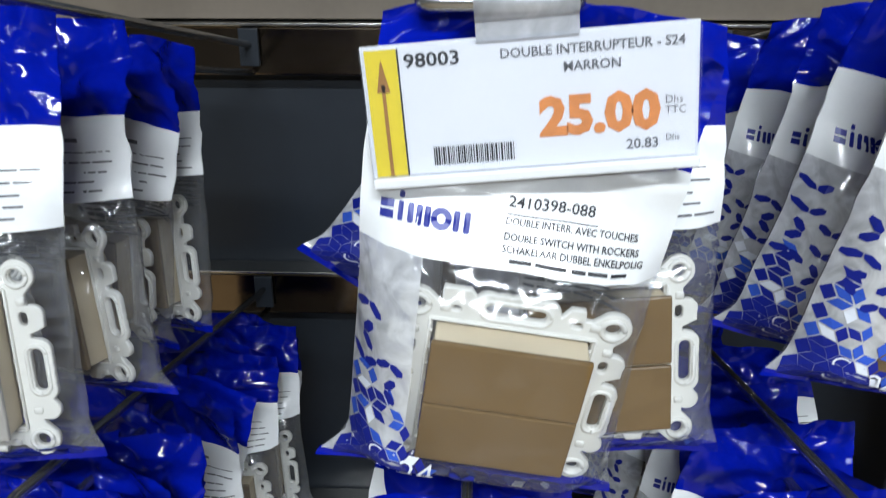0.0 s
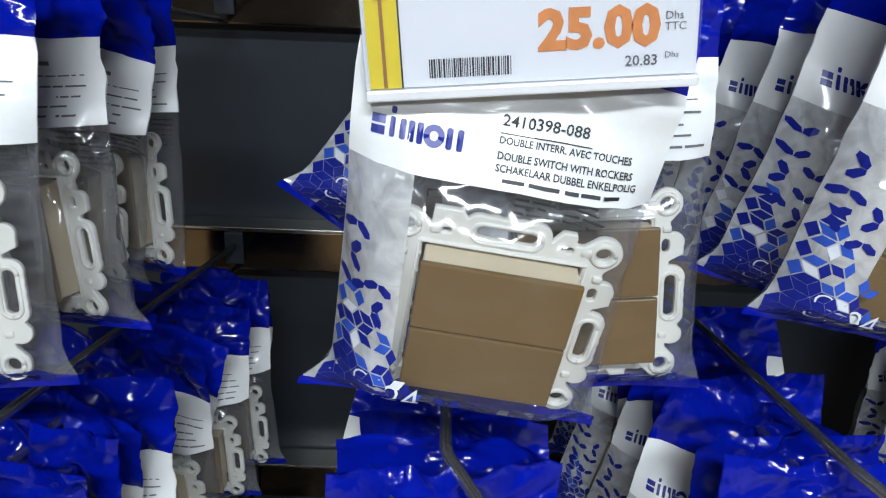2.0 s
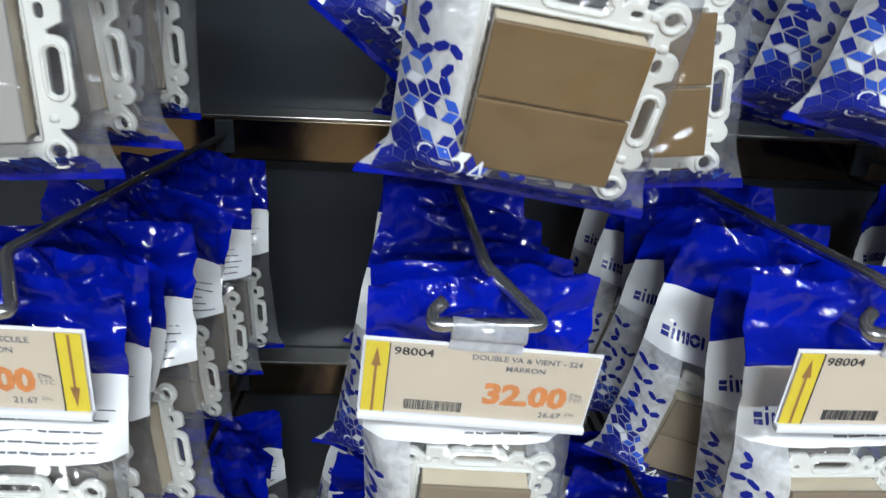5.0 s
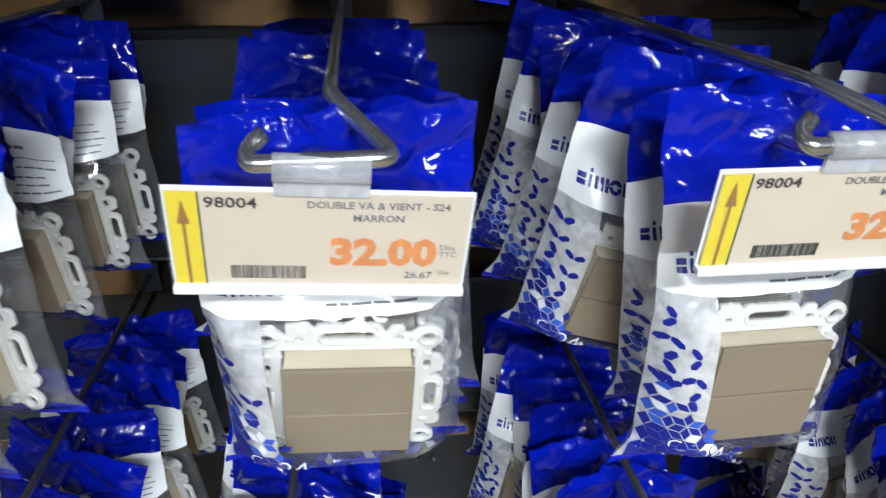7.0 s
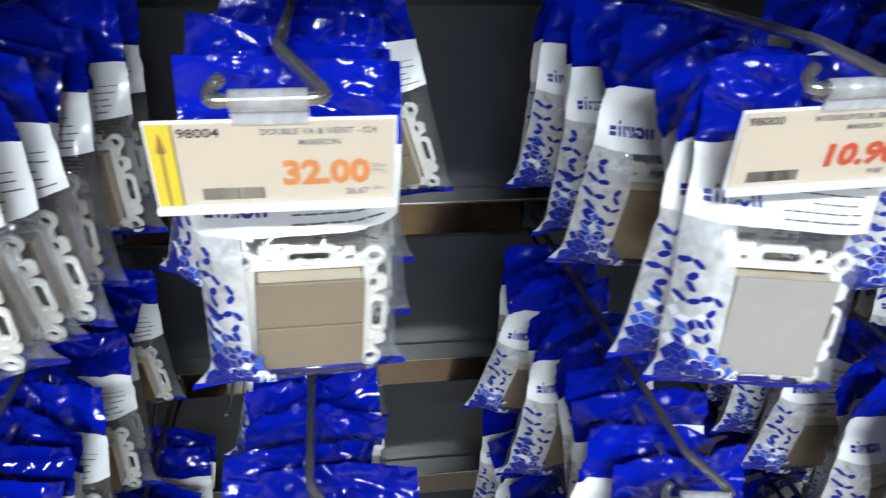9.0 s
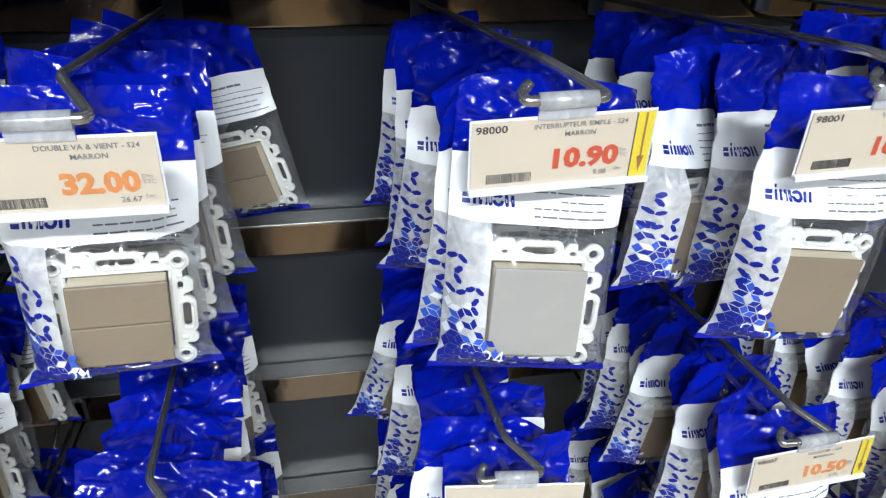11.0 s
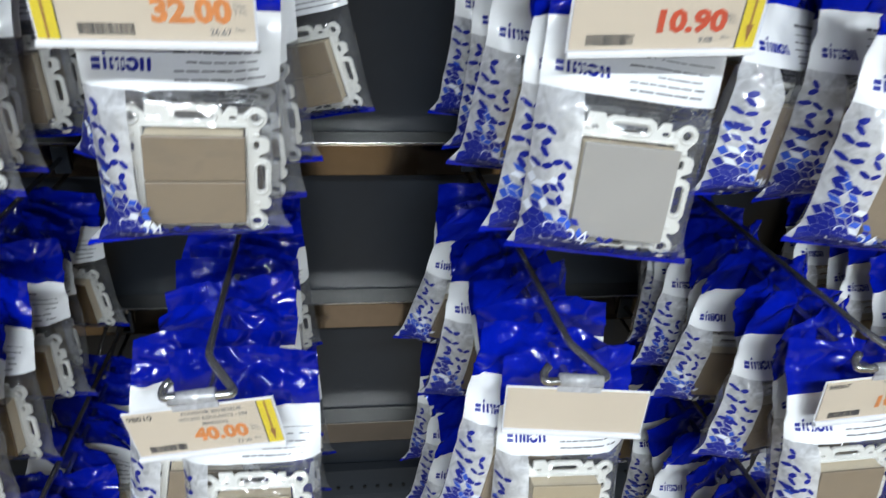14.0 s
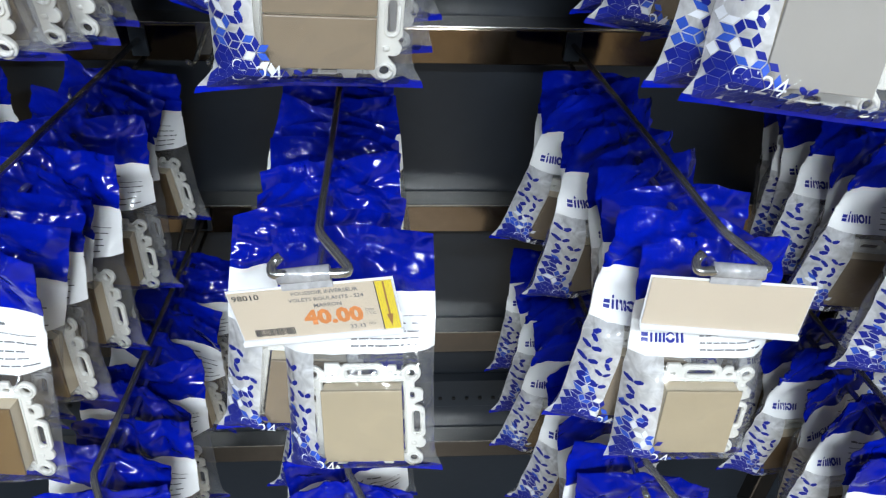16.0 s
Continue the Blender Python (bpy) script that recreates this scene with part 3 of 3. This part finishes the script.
def bag_meshes(seed, prints):
    key = (seed, prints)
    if key in film_cache:
        return film_cache[key]
    bag = Bag(seed)
    d = {"bag": bag}
    d["header"] = mesh_of("header", sheet(bag, 0, V_HEAD, 46, 20), BLUE, True)
    d["label_band"] = mesh_of("label_band", sheet(bag, V_HEAD, V_BAND, 20, 8), WHITE_FILM, True)
    d["window"] = mesh_of("window", sheet(bag, V_BAND, V_WIN, 34, 38, -0.56, 1.0, both=False), CLEAR_FILM, True)
    d["milky_margin"] = mesh_of("milky_margin", sheet(bag, V_BAND, V_WIN, 7, 20, -1.0, -0.56, both=False), MARGIN_FILM, True)
    d["back_film"] = mesh_of("back_film", sheet(bag, V_BAND, V_WIN, 16, 14, both=False, front=False), BACK_FILM, True)
    d["bottom_seal"] = mesh_of("bottom_seal", sheet(bag, V_WIN, PH, 20, 2), BLUE, True)
    d["logo"] = mesh_of("logo", logo_marks(bag, -0.041, 0.0612, 0.027, 0.0052), INK)
    lines = bmesh.new()
    if prints:
        code, rows = PRINTS[prints]
        for words, x, v, size, wide in ((code, -0.0035, 0.0578, 0.0042, 0.026), (rows[0], -0.0035, 0.0626, 0.0027, 0.040), (rows[1], -0.0035, 0.0663, 0.0027, 0.041), (rows[2], -0.0035, 0.0694, 0.0027, 0.043)):
            me = text_mesh("words", words, size, INK_BLACK, bold=0.00005, width=wide)
            one = bmesh.new()
            one.from_mesh(me)
            bpy.data.meshes.remove(me)
            for vert in one.verts:
                vert.co = bag.at((vert.co.x + x) / (PRINT_W), v - vert.co.z, False, 0.0005)
            tmp = bpy.data.meshes.new("t")
            one.to_mesh(tmp)
            one.free()
            lines.from_mesh(tmp)
            bpy.data.meshes.remove(tmp)
        strip_decal(lines, bag, -0.0035, 0.024, 0.0598, 0.0601)
        widths = (0.008, 0.011, 0.005, 0.007, 0.006)
        x = -0.001
        for w in widths:
            strip_decal(lines, bag, x, x + w * 0.85, 0.0710, 0.0720, 2)
            x += w
    else:
        rnd = random.Random(seed + 77)
        for k, (v, h) in enumerate(((0.0490, 0.0016), (0.0545, 0.0005), (0.0585, 0.0007), (0.0625, 0.0007), (0.0660, 0.0007), (0.0695, 0.0008))):
            x = -0.0035
            while x < (0.018 if k < 1 else 0.036):
                w = rnd.uniform(0.003, 0.009)
                strip_decal(lines, bag, x, x + w, v, v + h, 2)
                x += w + 0.0009
    d["fine_print"] = mesh_of("fine_print", lines, INK_BLACK if prints else INK_GREY)
    lines = bmesh.new()
    rnd = random.Random(seed + 31)
    for k in range(6):
        x, v = 0.008, 0.0775 + 0.0027 * k
        while x < 0.034:
            w = rnd.uniform(0.003, 0.008)
            xs = (x / PRINT_W, (x + w) / PRINT_W)
            lines.faces.new([lines.verts.new(bag.at(u, vv, True, -0.0006)) for u, vv in ((xs[0], v), (xs[1], v), (xs[1], v + 0.0010), (xs[0], v + 0.0010))])
            x += w + 0.001
    d["back_print"] = mesh_of("back_print", lines, INK_GREY)
    a, b, c = pattern(bag, seed)
    d["leaf_print"] = mesh_of("leaf_print", a, INK)
    d["mosaic_print"] = mesh_of("mosaic_print", b, INK_LIGHT)
    d["pale_print"] = mesh_of("pale_print", c, INK_WHITE)
    d["range_mark"] = mesh_of("range_mark", mark_24(bag), INK_WHITE)
    film_cache[key] = d
    return d


templates = {}


def switch_pack(kind, seed, m, label="", group="", prints=""):
    key = (kind, seed, prints)
    if key in templates:
        ob = copy_thing(templates[key], m)
        if label:
            ob["label"] = label
        if group:
            ob["group"] = group
        return ob
    d = bag_meshes(seed, prints)
    root = tagged(new("switch_pack"), label or f"blue and clear bag with a {KIND_WORDS[kind]}", "switch pack", group)
    part("header", d["header"], None, root, "crumpled glossy blue film")
    band = part("label_band", d["label_band"], None, root, "white printed film")
    part("logo", d["logo"], None, band)
    tagged(part("fine_print", d["fine_print"], None, band), kind="stuff")
    win = part("window", d["window"], None, root, "clear crinkled film")
    edge = part("milky_margin", d["milky_margin"], None, root, "milky film with blue leaf print")
    tagged(part("leaf_print", d["leaf_print"], None, edge), kind="stuff")
    tagged(part("mosaic_print", d["mosaic_print"], None, edge), kind="stuff")
    tagged(part("pale_print", d["pale_print"], None, edge), kind="stuff")
    part("range_mark", d["range_mark"], None, edge)
    back = part("back_film", d["back_film"], None, root)
    tagged(part("back_print", d["back_print"], None, back), kind="stuff")
    part("bottom_seal", d["bottom_seal"], None, root, "blue heat-sealed edge")
    fr = part("mounting_frame", FRAME_MESH, None, root, "white moulded plastic frame")
    rnd = random.Random(seed + len(kind))
    at = pose(d["bag"].skew * 0.7 + rnd.uniform(0.001, 0.004), -0.004, V_HANG - MECH_V, 8 if prints else 3, rnd.uniform(-2, 2), 0)
    fr.matrix_local = at
    part("frame_rim", RIM_MESH, None, fr)
    base = part("switch_base", BASE_MESH, None, root, "cream plastic switch body")
    base.matrix_local = at
    for me in ROCKERS[kind]:
        rk = part("rocker", me, None, root)
        rk.matrix_local = at @ pose(0, 0, 0, -0.6 if me is ROCKERS[kind][0] else 0.4)
    root.matrix_basis = m
    templates[key] = root
    return root


# ---------------------------------------------------------------- hooks and tags
def hook_line(x, rail_top, bar_z, y):
    """How high the wire runs at depth y."""
    y0, z0, y1, z1 = BACK_Y - 0.03, rail_top - 0.018, 0.262, bar_z + 0.004
    return z0 + (z1 - z0) * (y0 - y) / (y0 - y1)


def peg_hook(x, rail_top, bar_z, bar_y):
    root = tagged(new("peg_hook"), "zinc-plated wire display hook with a cross bar, on a rail", "hook", "display hooks")
    root.location = (x, BACK_Y - 0.03, rail_top - 0.018)
    o = root.location
    pts = [(x, BACK_Y - 0.024, rail_top - 0.018), (x, 0.262, bar_z + 0.004), (x + 0.019, bar_y + 0.001, bar_z), (x - 0.0225, bar_y, bar_z), (x - 0.0225, bar_y + 0.006, bar_z + 0.002), (x - 0.018, bar_y + 0.009, bar_z + 0.005)]
    line = fillet(pts, 0.006)
    part("wire", tube([p - o for p in line], 0.0027), STEEL, root, smooth=True)
    low = fillet([(x, BACK_Y - 0.024, rail_top - 0.040), (x, 0.262, bar_z - 0.0195), (x, 0.243, bar_z - 0.013)], 0.008)
    part("prong", tube([p - o for p in low], 0.0025), STEEL, root, smooth=True)
    plate = box(x - 0.008, x + 0.008, BACK_Y - 0.032, BACK_Y - 0.0275, rail_top - 0.034, rail_top - 0.004, bevel=0.001)
    plate.transform(Matrix.Translation(-o))
    part("back_plate", plate, PANEL, root)
    return root


TW, TH = 0.0875, 0.0345


def price_tag(m, code="", words=(), price="", small="", arrow="", ink=None, paper=None, label=""):
    """A clear plastic ticket holder clipped on a hook's cross bar; its origin is the bar's middle."""
    root = tagged(new("price_tag"), label, "price tag", "price tags")
    z1, z0 = -0.009, -0.009 - TH
    part("ticket", box(-TW / 2, TW / 2, 0.0, 0.0006, z0, z1), paper or PAPER_CREAM, root, "printed paper ticket" if price else "blank cream paper ticket")
    holder = part("holder", box(-TW / 2 - 0.001, TW / 2 + 0.001, -0.0014, -0.0008, z0 - 0.0005, z1 + 0.001), TAG_PLASTIC, root, "clear plastic sleeve")
    part("holder_back", box(-TW / 2 - 0.001, TW / 2 + 0.001, 0.0010, 0.0016, z0 - 0.0005, z1 + 0.001), TAG_LIP, root)
    part("holder_lip", box(-TW / 2 - 0.001, TW / 2 + 0.001, -0.0026, 0.0018, z0 - 0.0032, z0 - 0.0002, bevel=0.0006), TAG_LIP, root, "white plastic lower lip")
    clip = tube([Vector((-0.0135, 0, 0)), Vector((0.0135, 0, 0))], 0.0042, 16)
    part("clip", clip, CLIP, root, "clear plastic clip round the bar", True)
    part("clip_tab", box(-0.0135, 0.0135, -0.0012, 0.0004, z1, -0.003), CLIP, root)
    y = -0.0003

    def put(name, me, label_=""):
        me.transform(Matrix.Translation((0, y, 0)))
        return part(name, me, None, root, label_)

    if not price:
        root.matrix_basis = m
        return root
    side = -1 if arrow == "up" else 1
    xa = side * (TW / 2 - 0.0045)
    bm = box(xa - 0.0043, xa + 0.0043, y, 0.0, z0, z1)
    part("yellow_band", bm, YELLOW, root)
    bm = bmesh.new()
    s = 1 if arrow == "up" else -1
    zc = (z0 + z1) / 2
    yy = y - 0.0003
    for poly in ([(-0.0005, -0.017 * s), (0.0005, -0.017 * s), (0.0005, 0.008 * s), (-0.0005, 0.008 * s)], [(-0.0018, 0.006 * s), (0.0018, 0.006 * s), (0, 0.015 * s)]):
        f = bm.faces.new([bm.verts.new((xa + a, yy, zc + b)) for a, b in poly])
    part("arrow", bm, BROWN_PRINT, root)
    bm = bmesh.new()
    xe = xa - side * 0.0046
    add_box(bm, xe - 0.0002, xe + 0.0002, yy, 0.0, z0, z1)
    left = -TW / 2 + (0.0105 if side < 0 else 0.0015)
    right = TW / 2 - (0.0105 if side > 0 else 0.0015)
    part("rule", bm, INK_BLACK, root)
    put("code", text_mesh("code", code, 0.0052, INK_BLACK, bold=0.0001, at=(left, z1 - 0.0052), width=0.0148))
    mid = left + (right - left) * 0.66
    for k, w in enumerate(words):
        put("description", text_mesh("description", w, 0.0036, INK_GREY, bold=0.00006, align="CENTER", at=(mid, z1 - 0.0048 - 0.0046 * k)))
    rx = right - 0.0075
    wide = 0.0325
    me = text_mesh("price", price, 0.0140, ink or ORANGE, bold=0.0007, width=wide)
    me.transform(Matrix.Translation((rx - wide, 0, z0 + 0.0085)))
    put("price", me)
    put("currency", text_mesh("currency", "Dhs", 0.0030, INK_GREY, at=(rx + 0.0008, z0 + 0.0145)))
    put("currency", text_mesh("currency", "TTC", 0.0030, INK_GREY, at=(rx + 0.0008, z0 + 0.0117)))
    put("small_price", text_mesh("small_price", small, 0.0040, INK_GREY, bold=0.00005, at=(rx - 0.0095, z0 + 0.0028)))
    put("currency", text_mesh("currency", "Dhs", 0.0024, INK_GREY, at=(rx + 0.001, z0 + 0.0045)))
    bars = bmesh.new()
    rnd = random.Random(len(price) + int(code))
    x = left + 0.006
    while x < left + 0.028:
        w = rnd.choice((0.0002, 0.0003, 0.0005))
        add_box(bars, x, x + w, y, 0.0, z0 + 0.0022, z0 + 0.0072)
        x += w + rnd.choice((0.0002, 0.0003, 0.0004))
    part("barcode", bars, INK_BLACK, root)
    root.matrix_basis = m
    return root


# ---------------------------------------------------------------- what hangs where
RAIL_OF = {"a": 1.447, "b": 1.232, "c": 0.980, "d": 0.766}
BAR_OF = {"a": 1.488, "b": 1.284, "c": 1.029, "d": 0.815}
# level, hook x, front pack: (dx, depth y, lean, turn, tip), tag: (lean, turn, tip, dx), pack kind, packs on the hook, last depth
HOOKS = [
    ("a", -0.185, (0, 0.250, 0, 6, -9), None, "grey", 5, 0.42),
    ("a", 0.008, (0.012, 0.220, 9, 0, 4), (-5, 0, 0, 0.006), "double", 5, 0.42),
    ("a", 0.190, (0, 0.262, 14, 4, 5), None, "double", 6, 0.52),
    ("a", 0.375, (0, 0.250, 0, 4, -9), None, "single", 6, 0.52),
    ("a", 0.56, (0, 0.250, 0, 4, -9), None, "single", 6, 0.52),
    ("b", -0.190, (0, 0.250, 0, 0, -9), (2, 0, 2, 0), "taupe", 9, 0.58),
    ("b", -0.002, (0, 0.250, 2, 0, 5), (4, 0, 8, 0), "taupe_double", 7, 0.56),
    ("b", 0.160, (0.004, 0.272, 2, 5, -5), (0, 0, 5, 0), "taupe_double", 8, 0.58),
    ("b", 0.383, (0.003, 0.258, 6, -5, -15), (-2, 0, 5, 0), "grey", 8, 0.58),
    ("b", 0.560, (-0.010, 0.248, 6, 0, -6), (-2, 0, 4, -0.007), "taupe", 7, 0.55),
    ("b", 0.74, (0, 0.250, 0, 0, -9), None, "single", 7, 0.55),
    ("c", -0.190, (0, 0.250, 0, 0, -9), None, "single", 8, 0.58),
    ("c", -0.04, (0, 0.262, 0, -5, -14), None, "single", 9, 0.58),
    ("c", 0.157, (0.017, 0.282, -4, -3, -23), (-10, -4, 0, -0.004), "beige", 8, 0.56),
    ("c", 0.381, (0.008, 0.268, 4, 0, -14), (-1, -8, 0, 0.002), "beige", 8, 0.58),
    ("c", 0.588, (0, 0.260, -2, 0, -12), (-5, 0, 0, 0.006), "taupe", 8, 0.58),
    ("c", 0.76, (0, 0.250, 0, 0, -9), None, "single", 7, 0.58),
    ("d", -0.190, (0, 0.250, 0, 0, -9), None, "single", 8, 0.58),
    ("d", -0.010, (0, 0.250, 0, 0, -9), None, "single", 8, 0.58),
    ("d", 0.165, (0, 0.250, 0, 0, -9), None, "single", 8, 0.58),
    ("d", 0.382, (0, 0.250, 0, 0, -9), None, "single", 8, 0.58),
    ("d", 0.60, (0, 0.260, 0, 0, -9), None, "single", 8, 0.58),
    ("d", 0.78, (0, 0.250, 0, 0, -9), None, "single", 8, 0.58),
]
TAGS = {
    1: ("98003", ("DOUBLE INTERRUPTEUR - S24", "MARRON"), "25.00", "20.83", "up", ORANGE, PAPER_WHITE, "white price ticket with orange figures in a clear holder"),
    5: ("98005", ("POUSSOIR A BASCULE", "- S24 MARRON"), "26.00", "21.67", "down", ORANGE, PAPER_CREAM, "cream price ticket with a down arrow in a clear holder"),
    6: ("98004", ("DOUBLE VA & VIENT - S24", "MARRON"), "32.00", "26.67", "up", ORANGE, PAPER_CREAM, "cream price ticket with an up arrow in a clear holder"),
    7: ("98004", ("DOUBLE VA & VIENT - S24", "MARRON"), "32.00", "26.67", "up", ORANGE, PAPER_CREAM, "cream price ticket with an up arrow in a clear holder"),
    8: ("98000", ("INTERRUPTEUR SIMPLE - S24", "MARRON"), "10.90", "9.08", "down", RED, PAPER_CREAM, "cream price ticket with red figures in a clear holder"),
    9: ("98001", ("VA & VIENT - S24", "MARRON"), "16.00", "13.33", "down", RED, PAPER_CREAM, "cream price ticket with red figures in a clear holder"),
    13: ("98010", ("POUSSOIR INVERSEUR", "VOLETS ROULANTS - S24", "MARRON"), "40.00", "33.33", "down", ORANGE, PAPER_CREAM, "cream price ticket tilted outward in a clear holder"),
    14: ("", (), "", "", "", None, PAPER_CREAM, "blank cream ticket in a clear holder on a hook"),
    15: ("98007", ("POUSSOIR - S24", "MARRON"), "10.50", "8.75", "down", ORANGE, PAPER_CREAM, "cream price ticket hanging askew in a clear holder"),
}
SEEDS = 8
# how far single front packs and tickets hang above or below the usual place on their hooks
LIFT = {1: -0.004, 6: 0.005, 9: -0.006, 13: -0.004, 14: -0.004}
TAG_LIFT = {5: 0.003, 6: -0.002, 9: -0.002}
# packs that hang askew behind the front ones: dx, depth, tip, lean, turn
ASKEW = {(1, 1): (0.026, 0.272, -9, -3, 4), (0, 1): (-0.010, 0.285, -6, -4, -22), (0, 2): (-0.004, 0.325, -6, -6, -20), (1, 2): (0.004, 0.325, -4, 3, 0), (1, 3): (0.037, 0.380, -3, 42, 20), (1, 4): (0, 0.42, -4, 4, 0), (2, 1): (0, 0.31, 6, 14, 6), (2, 2): (0, 0.36, 6, 13, 8), (6, 1): (0, 0.285, 3, -2, 0), (13, 1): (-0.006, 0.300, -14, 10, 6), (14, 1): (-0.006, 0.292, -10, 11, 6), (8, 1): (-0.004, 0.275, -6, 7, 8), (7, 7): (0.03, 0.52, -4, -18, -20), (9, 1): (-0.040, 0.34, -4, 14, 32)}
for index, (level, x, front, tag, kind, count, last) in enumerate(HOOKS):
    rail_top, bar_z = RAIL_OF[level], BAR_OF[level] + (0.010 if index == 2 else 0)
    bar_y = {"a": 0.215, "c": 0.232}.get(level, 0.222)
    peg_hook(x, rail_top, bar_z, bar_y)
    rnd = random.Random(100 + index)
    dx, y0, lean, turn, front_tip = front
    count += 2 if level in "bcd" else 0
    for k in range(count):
        y = y0 + (last - y0) * k / max(count - 1, 1) + (rnd.uniform(-0.006, 0.006) if k else 0)
        z = hook_line(x, rail_top, bar_z, y) - 0.0177
        if k == 0:
            z += LIFT.get(index, 0)
            m = pose(x + dx, y, z, front_tip, lean, turn)
        else:
            side = 1 if (k + index) % 2 else -1
            m = pose(x + rnd.uniform(-0.004, 0.004), y, z, rnd.uniform(-12, 0), rnd.uniform(2, 8 if level == "b" and x > 0.3 else 16) if side > 0 else rnd.uniform(-7, -1), rnd.uniform(-12, 12) + (-14 if x < 0.1 else 15 if x > 0.3 else 0))
        if (index, k) in ASKEW:
            ax, ay, arx, ary, arz = ASKEW[index, k]
            m = pose(x + ax, ay, hook_line(x, rail_top, bar_z, ay) - 0.0177, arx, ary, arz)
        # only front packs take the sheen grey and the brightest lit brown
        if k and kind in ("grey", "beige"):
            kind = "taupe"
        seed = (index * 3 + k) % SEEDS
        if k == 0 and index == 1:
            switch_pack(kind, 20, m, "bag with a double taupe-brown rocker switch behind the white ticket", "packs on hooks", "a")
        else:
            switch_pack(kind, seed, m, "", "packs on hooks")
    if tag:
        lean, turn, tip, tdx = tag
        code, words, price, small, arrow, ink, paper, label = TAGS[index]
        price_tag(pose(x - 0.002 + tdx, bar_y, bar_z + TAG_LIFT.get(index, 0), tip, lean, turn), code, words, price, small, arrow, ink, paper, label)


# ---------------------------------------------------------------- empty prongs left on the rails
def empty_prong(x, rail_top, length, sag):
    root = tagged(new("empty_hook"), "short bare zinc hook with nothing on it", "hook", "empty hooks")
    root.location = (x, BACK_Y - 0.03, rail_top - 0.01)
    for side in (-0.007, 0.007):
        pts = fillet([(side, 0.004, 0), (side, -length, -sag), (side * 1.3, -length - 0.012, 0.010 - sag)], 0.006)
        part("prong", tube(pts, 0.0022), STEEL, root, smooth=True)
    part("back_plate", box(-0.015, 0.015, -0.002, 0.0024, -0.022, 0.012, bevel=0.001), STEEL, root)
    return root


empty_prong(0.03, RAIL_OF["c"], 0.06, 0.004)
empty_prong(-0.02, RAIL_OF["d"], 0.09, 0.01)
empty_prong(0.06, RAIL_OF["d"], 0.05, 0.004)
